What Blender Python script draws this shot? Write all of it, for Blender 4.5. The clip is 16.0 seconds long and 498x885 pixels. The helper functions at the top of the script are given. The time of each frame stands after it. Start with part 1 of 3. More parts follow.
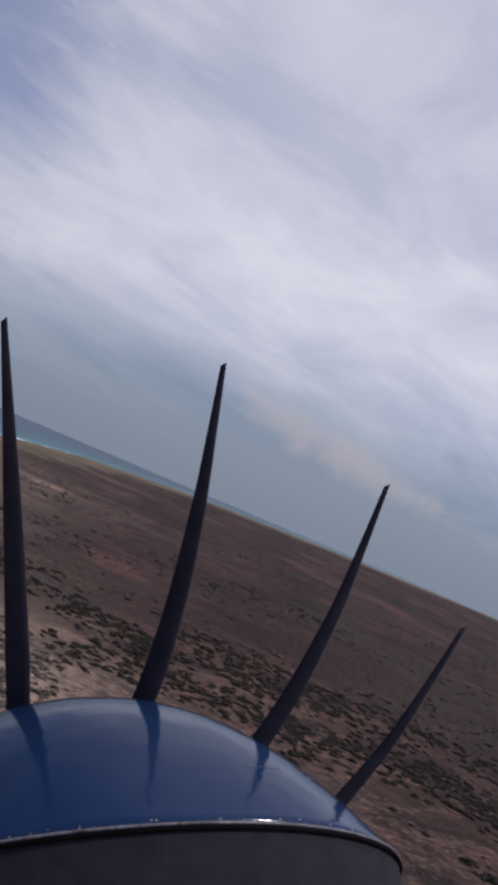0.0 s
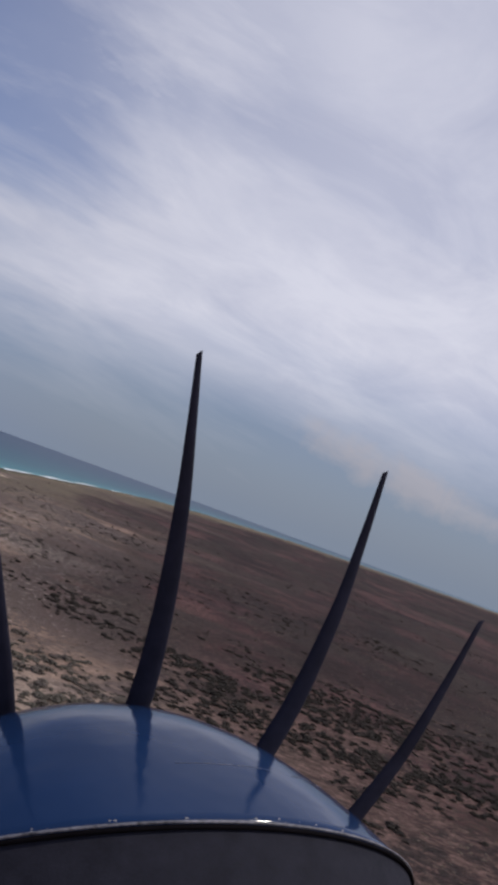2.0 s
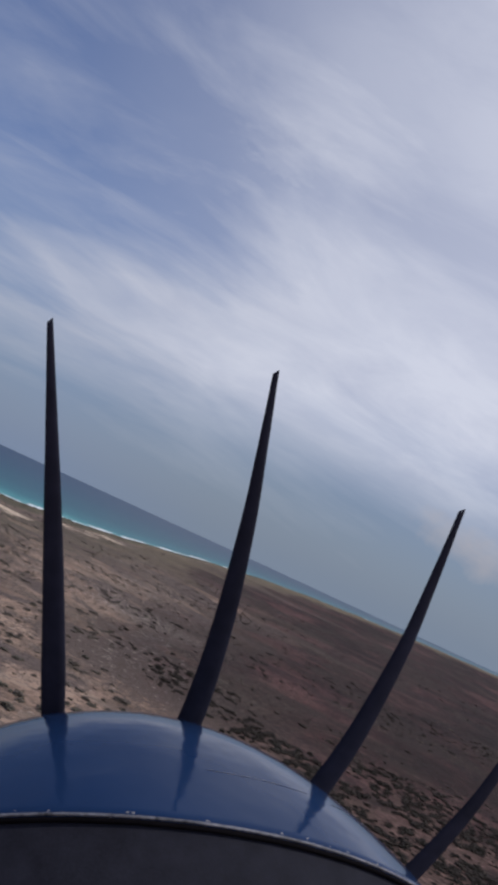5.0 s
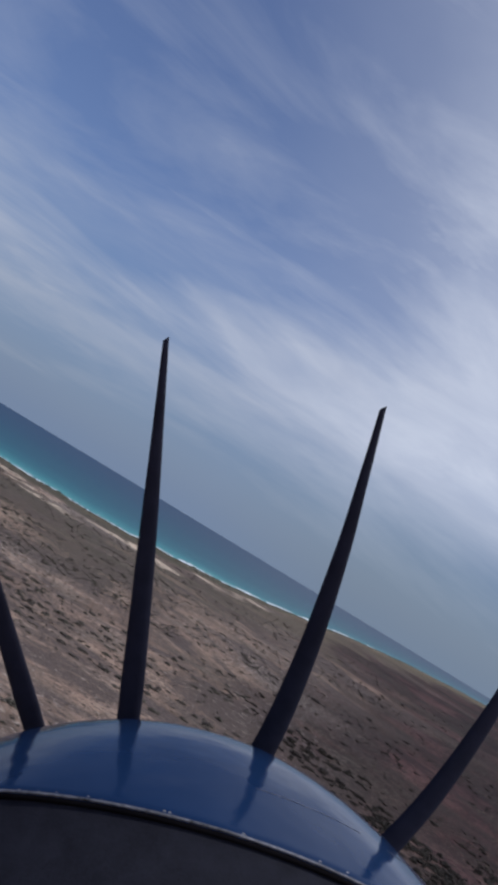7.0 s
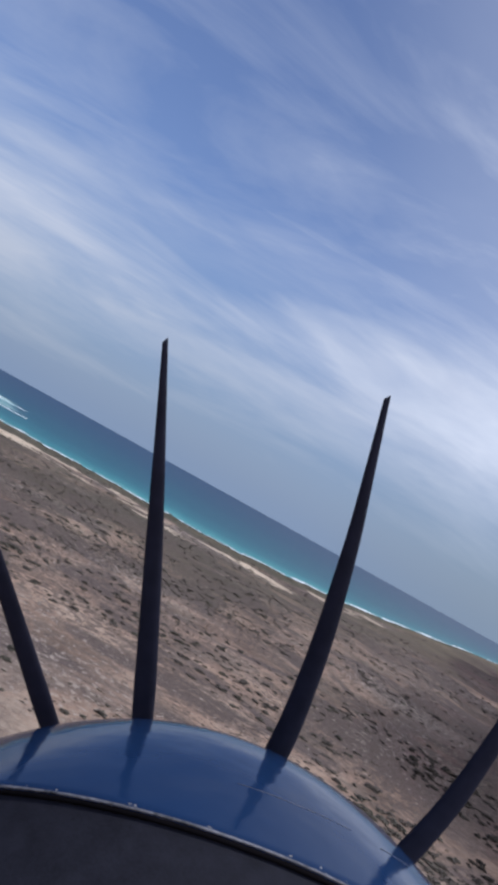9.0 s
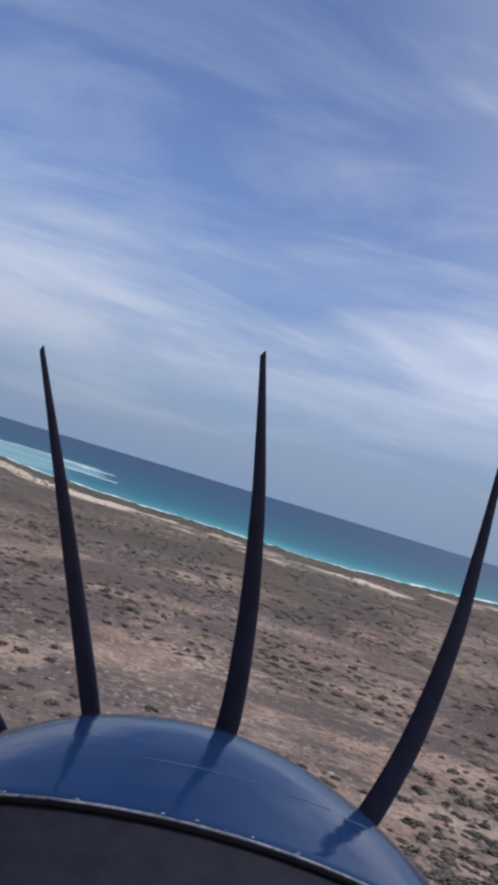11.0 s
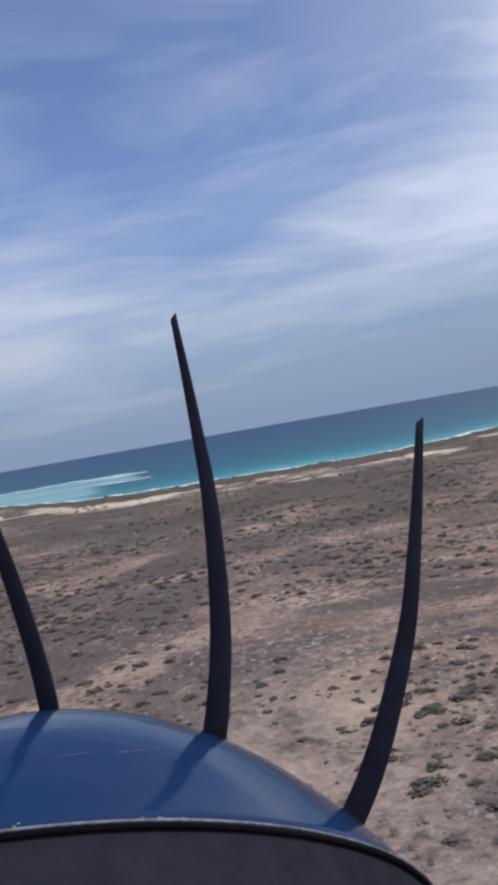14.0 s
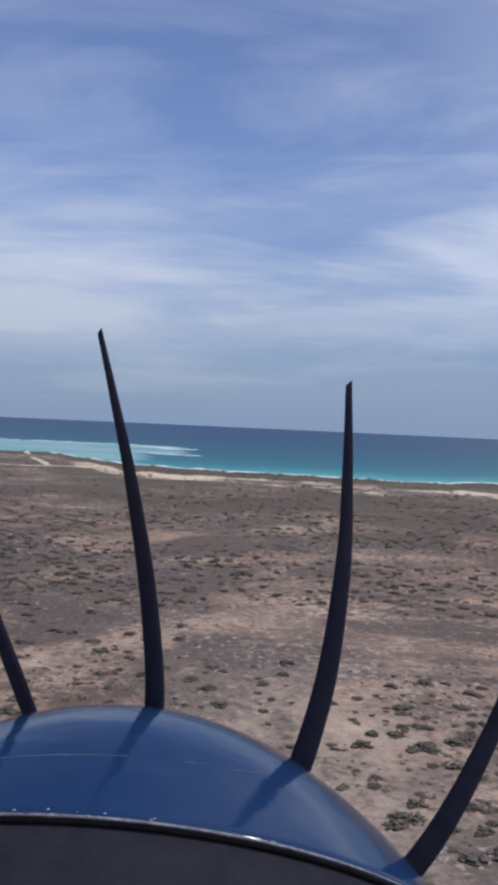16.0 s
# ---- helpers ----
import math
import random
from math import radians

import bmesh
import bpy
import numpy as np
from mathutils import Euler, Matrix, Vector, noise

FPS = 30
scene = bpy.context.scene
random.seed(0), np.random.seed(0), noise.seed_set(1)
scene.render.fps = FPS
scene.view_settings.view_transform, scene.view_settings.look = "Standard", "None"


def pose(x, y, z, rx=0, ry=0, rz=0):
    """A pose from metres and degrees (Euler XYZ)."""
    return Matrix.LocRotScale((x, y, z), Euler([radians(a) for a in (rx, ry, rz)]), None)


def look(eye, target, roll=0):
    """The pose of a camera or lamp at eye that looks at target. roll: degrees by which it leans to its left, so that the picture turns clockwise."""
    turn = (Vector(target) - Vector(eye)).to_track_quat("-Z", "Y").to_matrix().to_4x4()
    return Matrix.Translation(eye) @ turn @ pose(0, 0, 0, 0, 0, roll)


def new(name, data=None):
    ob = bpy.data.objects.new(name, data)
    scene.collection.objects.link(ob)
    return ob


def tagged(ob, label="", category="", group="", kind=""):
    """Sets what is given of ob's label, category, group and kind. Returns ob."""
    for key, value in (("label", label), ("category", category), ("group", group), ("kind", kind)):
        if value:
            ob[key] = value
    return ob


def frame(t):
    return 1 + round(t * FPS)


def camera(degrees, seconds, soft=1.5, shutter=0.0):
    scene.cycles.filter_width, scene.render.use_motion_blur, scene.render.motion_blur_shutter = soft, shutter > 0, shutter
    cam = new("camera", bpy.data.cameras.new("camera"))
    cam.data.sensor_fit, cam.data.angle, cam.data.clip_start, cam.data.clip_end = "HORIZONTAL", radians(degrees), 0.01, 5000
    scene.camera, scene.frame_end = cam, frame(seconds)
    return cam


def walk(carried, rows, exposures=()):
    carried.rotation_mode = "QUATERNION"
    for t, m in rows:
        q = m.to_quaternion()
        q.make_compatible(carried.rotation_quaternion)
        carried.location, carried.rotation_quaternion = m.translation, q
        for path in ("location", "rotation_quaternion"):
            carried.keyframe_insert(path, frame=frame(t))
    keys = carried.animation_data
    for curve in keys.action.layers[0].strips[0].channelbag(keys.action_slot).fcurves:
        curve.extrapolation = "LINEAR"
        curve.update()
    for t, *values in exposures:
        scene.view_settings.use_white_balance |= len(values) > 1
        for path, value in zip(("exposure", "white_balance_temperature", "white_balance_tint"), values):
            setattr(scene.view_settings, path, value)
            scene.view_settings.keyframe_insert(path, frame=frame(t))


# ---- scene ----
# ---------- camera ----------
cam = camera(30.0, 16.0, soft=4.2)
ALT = 45.0
YAW0, PITCH0, ROLL0 = -13.891, 1.271, 14.448
HEART = Vector((-0.2230, -1.7983, -0.5159))    # the middle of the nose as the eye sees it: right, up, back


def turned(yaw, pitch, roll):
    return (Matrix.Rotation(radians(yaw), 3, "Z") @ Matrix.Rotation(radians(90 + pitch), 3, "X")
            @ Matrix.Rotation(radians(roll), 3, "Z"))


BASE = Matrix.Translation((0, 0, ALT)) @ turned(YAW0, PITCH0, ROLL0).to_4x4()


def seat(yaw, pitch, roll, x, y, z):
    """The eye swings round the nose: its heading, pitch and lean, and how far it sways on its seat."""
    turn = turned(yaw, pitch, roll)
    m = turn.to_4x4()
    m.translation = BASE @ HEART + turn @ (Vector((x, y, z)) - HEART)
    return m


# seconds; heading, pitch, lean in degrees; sway right, up, back
FLIGHT = [
    (0.00, -38.20, 3.49, 23.03, -0.161, 0.150, 0.108),
    (0.50, -37.13, 3.53, 23.03, -0.156, 0.144, 0.087),
    (1.00, -35.97, 3.34, 21.59, -0.157, 0.130, 0.057),
    (1.50, -34.90, 3.12, 19.37, -0.187, 0.110, 0.010),
    (2.00, -33.73, 4.03, 20.00, -0.171, 0.096, -0.027),
    (2.50, -32.67, 4.64, 20.34, -0.145, 0.078, -0.062),
    (3.00, -31.40, 5.01, 23.36, -0.104, 0.087, -0.053),
    (3.50, -30.00, 6.32, 25.41, -0.069, 0.061, -0.107),
    (4.00, -28.50, 6.52, 23.40, -0.085, 0.037, -0.161),
    (4.50, -26.80, 6.26, 22.13, -0.084, 0.026, -0.184),
    (5.00, -25.10, 5.95, 24.70, -0.017, 0.020, -0.187),
    (5.20, -24.30, 5.71, 25.20, -0.009, 0.020, -0.182),
    (5.70, -21.94, 5.38, 26.77, 0.043, 0.006, -0.200),
    (6.25, -18.91, 5.48, 28.92, 0.109, -0.018, -0.227),
    (6.80, -15.62, 5.47, 30.78, 0.175, -0.048, -0.255),
    (7.30, -12.90, 4.86, 31.57, 0.222, -0.068, -0.273),
    (7.50, -12.10, 4.15, 31.99, 0.239, -0.072, -0.274),
    (8.00, -10.50, 3.39, 31.81, 0.263, -0.072, -0.261),
    (8.50, -9.43, 2.96, 30.67, 0.265, -0.069, -0.254),
    (8.70, -9.00, 2.96, 29.65, 0.257, -0.067, -0.255),
    (9.20, -7.78, 2.88, 28.60, 0.255, -0.066, -0.257),
    (9.75, -6.22, 3.05, 27.51, 0.249, -0.067, -0.266),
    (10.30, -4.59, 3.09, 24.77, 0.227, -0.064, -0.274),
    (10.80, -3.19, 2.66, 19.37, 0.180, -0.051, -0.272),
    (11.00, -2.74, 2.34, 16.78, 0.173, -0.050, -0.273),
    (11.50, -1.36, 1.59, 9.21, 0.093, -0.024, -0.259),
    (12.00, -0.27, 0.61, 4.21, 0.041, -0.005, -0.237),
    (12.50, 0.09, -0.97, 3.37, 0.039, 0.026, -0.177),
    (13.00, -1.13, -1.13, -0.45, -0.035, 0.021, -0.202),
    (13.50, -1.32, -1.28, -4.41, -0.097, 0.011, -0.232),
    (14.00, -1.98, -1.34, -9.90, -0.188, -0.017, -0.290),
    (14.50, -0.47, -1.66, -7.62, -0.132, 0.006, -0.245),
    (15.00, 1.42, -1.25, -2.73, -0.031, 0.022, -0.202),
    (15.50, 1.50, -0.76, 0.65, 0.018, 0.019, -0.196),
    (16.00, 1.33, -1.42, 2.60, 0.046, 0.034, -0.158),
]
walk(cam, [(row[0], seat(*row[1:])) for row in FLIGHT],
     exposures=[(0.0, -0.39, 6650, 13), (2.5, -0.38, 6600, 12), (4.2, -0.33, 6550, 11), (5.0, -0.44, 6400, 10), (7.4, -0.50, 6050, 8), (8.0, -0.34, 6050, 8), (8.6, -0.12, 6050, 8), (11.0, -0.12, 6050, 8), (16.0, -0.08, 6100, 8)])

# ---------- light ----------
SUN_AZ, SUN_EL = -128.0, 58.0     # degrees right of the base heading, and up
sun = new("sun", bpy.data.lights.new("sun", "SUN"))
sun.data.energy, sun.data.angle, sun.data.color = 2.6, radians(3.0), (1.0, 0.95, 0.88)
sd = Vector((-math.sin(radians(SUN_AZ)) * math.cos(radians(SUN_EL)), math.cos(radians(SUN_AZ)) * math.cos(radians(SUN_EL)), math.sin(radians(SUN_EL))))
sun.matrix_world = look(sd * 300, (0, 0, 0))


def make_world():
    w = bpy.data.worlds.new("sky")
    w.use_nodes = True
    nt = w.node_tree
    nt.nodes.clear()
    N = nt.nodes.new
    out = N("ShaderNodeOutputWorld")
    bg = N("ShaderNodeBackground")
    sky = N("ShaderNodeTexSky")
    sky.sky_type, sky.sun_disc = "NISHITA", False
    sky.sun_elevation, sky.sun_rotation = radians(SUN_EL), radians(-SUN_AZ)
    sky.air_density, sky.dust_density, sky.ozone_density = 1.0, 0.6, 2.0
    co = N("ShaderNodeTexCoord")
    sep = N("ShaderNodeSeparateXYZ")
    nt.links.new(co.outputs["Generated"], sep.inputs[0])
    x, y, z = sep.outputs
    zc = fmath(nt, "ADD", fmath(nt, "MAXIMUM", z, 0.0), 0.20)
    px, py = fmath(nt, "DIVIDE", x, zc), fmath(nt, "DIVIDE", y, zc)
    com = N("ShaderNodeCombineXYZ")
    nt.links.new(px, com.inputs[0]); nt.links.new(py, com.inputs[1])
    # thin cirrus high up, drawn out along the coast, with fine filaments in it
    mp = N("ShaderNodeMapping")
    mp.inputs["Rotation"].default_value = (0, 0, radians(-10))
    mp.inputs["Scale"].default_value = (0.66, 1.32, 1)
    nt.links.new(com.outputs[0], mp.inputs[0])
    mf = N("ShaderNodeMapping")
    mf.inputs["Rotation"].default_value = (0, 0, radians(-20))
    mf.inputs["Scale"].default_value = (1.1, 2.6, 1)
    nt.links.new(com.outputs[0], mf.inputs[0])
    n1 = noise_node(nt, mp.outputs[0], 1.9, 8, 0.58, 0.6)
    n2 = noise_node(nt, com.outputs[0], 0.55, 3, 0.5, 0.3)
    n3 = noise_node(nt, mp.outputs[0], 1.05, 7, 0.58, 0.5)
    n4 = noise_node(nt, mf.outputs[0], 2.1, 6, 0.58, 1.0)
    n5 = noise_node(nt, com.outputs[0], 2.6, 6, 0.6, 0.6)
    wisp = fmath(nt, "SUBTRACT", n4, 0.5)
    # a veil that thickens inland, away from the coast
    reach = fmath(nt, "ADD", x, fmath(nt, "ADD", fmath(nt, "MULTIPLY", fmath(nt, "SUBTRACT", n3, 0.5), 0.16), fmath(nt, "MAXIMUM", fmath(nt, "MULTIPLY", fmath(nt, "SUBTRACT", z, 0.28), 0.5), 0.0)))
    veil = ramp(nt, reach, [(0.03, (0, 0, 0)), (0.14, (0.17, 0.17, 0.17)), (0.28, (0.42, 0.42, 0.42)), (0.42, (0.80, 0.80, 0.80)), (0.56, (1, 1, 1))])
    # a long white bank low over the sea, with ragged upper and lower edges
    edge = fmath(nt, "ADD", fmath(nt, "ADD", fmath(nt, "SUBTRACT", n3, 0.5), fmath(nt, "MULTIPLY", wisp, 0.12)), ramp(nt, fmath(nt, "MULTIPLY", x, -1.0), [(0.0, (0, 0, 0)), (0.16, (0.10, 0.10, 0.10)), (0.4, (0.10, 0.10, 0.10))]))
    top = fmath(nt, "ADD", fmath(nt, "ADD", 0.220, fmath(nt, "MULTIPLY", veil, 0.46)), fmath(nt, "MULTIPLY", edge, 0.46))
    upper = ramp(nt, fmath(nt, "DIVIDE", fmath(nt, "SUBTRACT", top, z), fmath(nt, "ADD", 0.12, fmath(nt, "MULTIPLY", veil, 0.22))), [(0.0, (0, 0, 0)), (1.0, (1, 1, 1))])
    low = fmath(nt, "ADD", 0.048, fmath(nt, "MULTIPLY", edge, -0.24))
    lower = ramp(nt, fmath(nt, "DIVIDE", fmath(nt, "SUBTRACT", z, low), fmath(nt, "ADD", 0.08, fmath(nt, "MULTIPLY", veil, 0.10))), [(0.0, (0, 0, 0)), (1.0, (1, 1, 1))])
    body = ramp(nt, fmath(nt, "ADD", n1, fmath(nt, "MULTIPLY", wisp, 0.12)), [(0.32, (0.50, 0.50, 0.50)), (0.60, (0.95, 0.95, 0.95))])
    body = fmath(nt, "ADD", fmath(nt, "MULTIPLY", body, fmath(nt, "SUBTRACT", 1.0, veil)), fmath(nt, "MULTIPLY", veil, 0.84))
    bank = fmath(nt, "MULTIPLY", fmath(nt, "MULTIPLY", upper, lower), body)
    s = fmath(nt, "ADD", fmath(nt, "ADD", n1, fmath(nt, "MULTIPLY", fmath(nt, "SUBTRACT", n2, 0.5), 0.4)), fmath(nt, "ADD", fmath(nt, "MULTIPLY", veil, 0.22), fmath(nt, "MULTIPLY", wisp, 0.14)))
    cir = ramp(nt, s, [(0.40, (0.05, 0.05, 0.05)), (0.58, (0.26, 0.26, 0.26)), (0.86, (0.74, 0.74, 0.74))])
    high = ramp(nt, z, [(0.12, (0, 0, 0)), (0.24, (1, 1, 1))])
    cover = fmath(nt, "MAXIMUM", fmath(nt, "MAXIMUM", fmath(nt, "MULTIPLY", cir, high), bank), fmath(nt, "MULTIPLY", fmath(nt, "MAXIMUM", fmath(nt, "MULTIPLY", veil, 0.72), fmath(nt, "MULTIPLY", ramp(nt, x, [(0.06, (0, 0, 0)), (0.19, (0.30, 0.30, 0.30)), (0.34, (0.56, 0.56, 0.56))]), ramp(nt, fmath(nt, "ADD", n5, fmath(nt, "MULTIPLY", wisp, 0.7)), [(0.36, (0.25, 0.25, 0.25)), (0.62, (1, 1, 1))]))), high))
    # pale haze towards the horizon
    hz = ramp(nt, z, [(0.0, (0.95, 0.95, 0.95)), (0.10, (0.62, 0.62, 0.62)), (0.26, (0.10, 0.10, 0.10)), (0.5, (0, 0, 0))])
    sky_c = mixc(nt, 1.0, sky.outputs[0], (0.092, 0.094, 0.122), "MULTIPLY")
    hazed = mixc(nt, hz, sky_c, mixc(nt, ramp(nt, x, [(0.24, (0, 0, 0)), (0.42, (1, 1, 1))]), (0.265, 0.340, 0.490), (0.262, 0.328, 0.435)))
    ccol = mixc(nt, ramp(nt, z, [(0.02, (0, 0, 0)), (0.16, (1, 1, 1))]), (0.46, 0.50, 0.59), mixc(nt, veil, (0.63, 0.66, 0.78), mixc(nt, ramp(nt, n5, [(0.34, (0, 0, 0)), (0.62, (1, 1, 1))]), (0.78, 0.81, 0.96), (0.98, 1.0, 1.12))))
    # a small heap of cloud, lit warm, low over the land
    cx = fmath(nt, "DIVIDE", fmath(nt, "SUBTRACT", x, 0.682), 0.105)
    cz = fmath(nt, "DIVIDE", fmath(nt, "SUBTRACT", z, fmath(nt, "ADD", 0.086, fmath(nt, "MULTIPLY", fmath(nt, "SUBTRACT", x, 0.682), -0.18))), 0.026)
    heap = fmath(nt, "SUBTRACT", 1.0, fmath(nt, "ADD", fmath(nt, "MULTIPLY", cx, cx), fmath(nt, "MULTIPLY", cz, cz)))
    heap = fmath(nt, "ADD", heap, fmath(nt, "MULTIPLY", fmath(nt, "SUBTRACT", noise_node(nt, co.outputs["Generated"], 22.0, 5, 0.6, 0.4), 0.5), 2.6))
    full = mixc(nt, cover, hazed, ccol)
    full = mixc(nt, ramp(nt, heap, [(0.0, (0, 0, 0)), (1.0, (0.55, 0.55, 0.55))]), full, (0.57, 0.54, 0.58))
    nt.links.new(full, bg.inputs[0])
    bg.inputs[1].default_value = 1.0
    nt.links.new(bg.outputs[0], out.inputs[0])
    scene.world = w


# ---------- node helpers ----------
def put(nt, value, socket):
    if hasattr(value, "is_linked"):
        nt.links.new(value, socket)
    elif isinstance(value, tuple) and len(value) == 3 and socket.type == "RGBA":
        socket.default_value = (*value, 1)
    else:
        socket.default_value = value


def fmath(nt, op, a, b=0.0):
    n = nt.nodes.new("ShaderNodeMath")
    n.operation = op
    put(nt, a, n.inputs[0]); put(nt, b, n.inputs[1])
    return n.outputs[0]


def ramp(nt, fac, stops):
    n = nt.nodes.new("ShaderNodeValToRGB")
    cr = n.color_ramp
    while len(cr.elements) < len(stops):
        cr.elements.new(0.5)
    for el, (p, c) in zip(cr.elements, stops):
        el.position, el.color = p, (*c, 1)
    put(nt, fac, n.inputs[0])
    return n.outputs[0]


def mixc(nt, fac, a, b, mode="MIX"):
    n = nt.nodes.new("ShaderNodeMix")
    n.data_type, n.blend_type = "RGBA", mode
    put(nt, fac, n.inputs[0]); put(nt, a, n.inputs[6]); put(nt, b, n.inputs[7])
    return n.outputs[2]


def noise_node(nt, vec, scale, detail=4, rough=0.5, distort=0.0):
    n = nt.nodes.new("ShaderNodeTexNoise")
    n.inputs["Scale"].default_value, n.inputs["Detail"].default_value = scale, detail
    n.inputs["Roughness"].default_value, n.inputs["Distortion"].default_value = rough, distort
    if vec is not None:
        nt.links.new(vec, n.inputs["Vector"])
    return n.outputs["Fac"]


def bump(nt, height, strength, distance):
    n = nt.nodes.new("ShaderNodeBump")
    n.inputs["Strength"].default_value, n.inputs["Distance"].default_value = strength, distance
    nt.links.new(height, n.inputs["Height"])
    return n.outputs[0]


def material(name):
    m = bpy.data.materials.new(name)
    m.use_nodes = True
    nt = m.node_tree
    return m, nt, nt.nodes["Principled BSDF"]


def attr(nt, name):
    n = nt.nodes.new("ShaderNodeAttribute")
    n.attribute_name = name
    return n.outputs["Fac"]


def objpos(nt):
    n = nt.nodes.new("ShaderNodeTexCoord")
    return n.outputs["Object"]


def scaled(nt, vec, s, rot=0.0):
    mp = nt.nodes.new("ShaderNodeMapping")
    mp.inputs["Scale"].default_value = s
    mp.inputs["Rotation"].default_value = (0, 0, radians(rot))
    nt.links.new(vec, mp.inputs[0])
    return mp.outputs[0]


make_world()


# ---------- materials ----------
def mat_land():
    m, nt, b = material("dry_scrubland")
    p = objpos(nt)
    big = noise_node(nt, scaled(nt, p, (1, 0.9, 1), 12), 0.0058, 5, 0.55, 0.9)
    mid = noise_node(nt, scaled(nt, p, (1, 1.1, 1), -8), 0.038, 6, 0.62, 0.6)
    fine = noise_node(nt, p, 0.62, 6, 0.68, 0.3)
    grit = noise_node(nt, p, 2.6, 4, 0.6)
    dense = attr(nt, "dense")
    shore = attr(nt, "shore")
    pale = attr(nt, "pale")
    s = fmath(nt, "ADD", fmath(nt, "MULTIPLY", big, 0.8), fmath(nt, "MULTIPLY", mid, 1.15))
    s = fmath(nt, "ADD", s, fmath(nt, "MULTIPLY", fine, 0.42))
    s = fmath(nt, "ADD", s, fmath(nt, "MULTIPLY", dense, -0.30))
    s = fmath(nt, "ADD", fmath(nt, "ADD", s, fmath(nt, "MULTIPLY", pale, 0.29)), -0.67)
    col = ramp(nt, s, [(0.16, (0.050, 0.036, 0.030)), (0.34, (0.120, 0.084, 0.068)), (0.45, (0.250, 0.174, 0.135)),
                       (0.57, (0.385, 0.272, 0.208)), (0.78, (0.555, 0.432, 0.338))])
    # grey twiggy litter in patches
    grey = ramp(nt, noise_node(nt, p, 0.05, 6, 0.7, 0.4), [(0.50, (0, 0, 0)), (0.64, (0.7, 0.7, 0.7))])
    col = mixc(nt, grey, col, ramp(nt, fine, [(0.35, (0.085, 0.075, 0.068)), (0.62, (0.25, 0.22, 0.19))]))
    # dark matted patches, and the closed brown scrub inland of the point
    dark = ramp(nt, noise_node(nt, scaled(nt, p, (0.9, 0.75, 1), 8), 0.017, 9, 0.70, 0.8), [(0.470, (0, 0, 0)), (0.54, (0.92, 0.92, 0.92))])
    col = mixc(nt, dark, col, ramp(nt, fine, [(0.35, (0.044, 0.036, 0.039)), (0.65, (0.140, 0.113, 0.112))]))
    # mottling: tussocks and litter crowd together in belts, pale stony scabs between
    belt = ramp(nt, fmath(nt, "DIVIDE", shore, 1000), [(0.12, (0.0, 0.0, 0.0)), (0.16, (0.13, 0.13, 0.13)), (0.34, (0.10, 0.10, 0.10)), (0.5, (0.0, 0.0, 0.0))])
    crowd = fmath(nt, "ADD", fmath(nt, "MULTIPLY", noise_node(nt, scaled(nt, p, (0.9, 0.8, 1), 4), 0.017, 5, 0.6, 0.5), 0.75), fmath(nt, "SUBTRACT", belt, fmath(nt, "MULTIPLY", pale, 0.16)))
    tuft = noise_node(nt, scaled(nt, p, (1, 1, 1), 40), 0.50, 6, 0.66, 0.4)
    mott = ramp(nt, fmath(nt, "ADD", tuft, crowd), [(0.84, (0, 0, 0)), (0.95, (0.92, 0.92, 0.92))])
    col = mixc(nt, mott, col, ramp(nt, grit, [(0.35, (0.055, 0.043, 0.042)), (0.65, (0.135, 0.105, 0.096))]))
    scab = ramp(nt, fmath(nt, "ADD", noise_node(nt, scaled(nt, p, (1, 0.8, 1), 70), 0.55, 6, 0.72), fmath(nt, "MULTIPLY", noise_node(nt, p, 0.009, 3, 0.5), 0.5)), [(0.83, (0, 0, 0)), (0.91, (0.75, 0.75, 0.75))])
    col = mixc(nt, scab, col, (0.52, 0.455, 0.40))
    # speckle of low plants
    v = nt.nodes.new("ShaderNodeTexVoronoi")
    v.inputs["Scale"].default_value = 0.55
    nt.links.new(scaled(nt, p, (1, 1, 1)), v.inputs["Vector"])
    spots = fmath(nt, "ADD", v.outputs["Distance"], fmath(nt, "MULTIPLY", grit, 0.5))
    col = mixc(nt, ramp(nt, fmath(nt, "ADD", spots, fmath(nt, "MULTIPLY", mid, 0.5)), [(0.50, (0.75, 0.75, 0.75)), (0.72, (0, 0, 0))]), col, (0.075, 0.062, 0.048))
    # coarse tone of the soil, with lighter grains
    col = mixc(nt, 0.16, col, ramp(nt, grit, [(0.3, (0.10, 0.08, 0.06)), (0.7, (0.34, 0.27, 0.21))]))
    # the closed brown scrub inland of the point: long belts of darker and redder growth
    run = scaled(nt, p, (1, 1, 1), 37)
    streak = noise_node(nt, scaled(nt, run, (1, 0.4, 1)), 0.028, 6, 0.6, 0.8)
    belts = noise_node(nt, scaled(nt, run, (1, 0.38, 1)), 0.0080, 5, 0.55, 1.2)
    t = fmath(nt, "ADD", fmath(nt, "MULTIPLY", mid, 0.34), fmath(nt, "MULTIPLY", fine, 0.20))
    t = fmath(nt, "ADD", t, fmath(nt, "ADD", fmath(nt, "MULTIPLY", streak, 0.38), fmath(nt, "MULTIPLY", belts, 0.62)))
    # tones held low throughout: cloud shade over this growth is in the colour
    brush = ramp(nt, t, [(0.67, (0.007, 0.005, 0.006)), (0.725, (0.016, 0.009, 0.010)), (0.775, (0.032, 0.017, 0.018)), (0.82, (0.060, 0.032, 0.033)), (0.90, (0.110, 0.064, 0.059))])
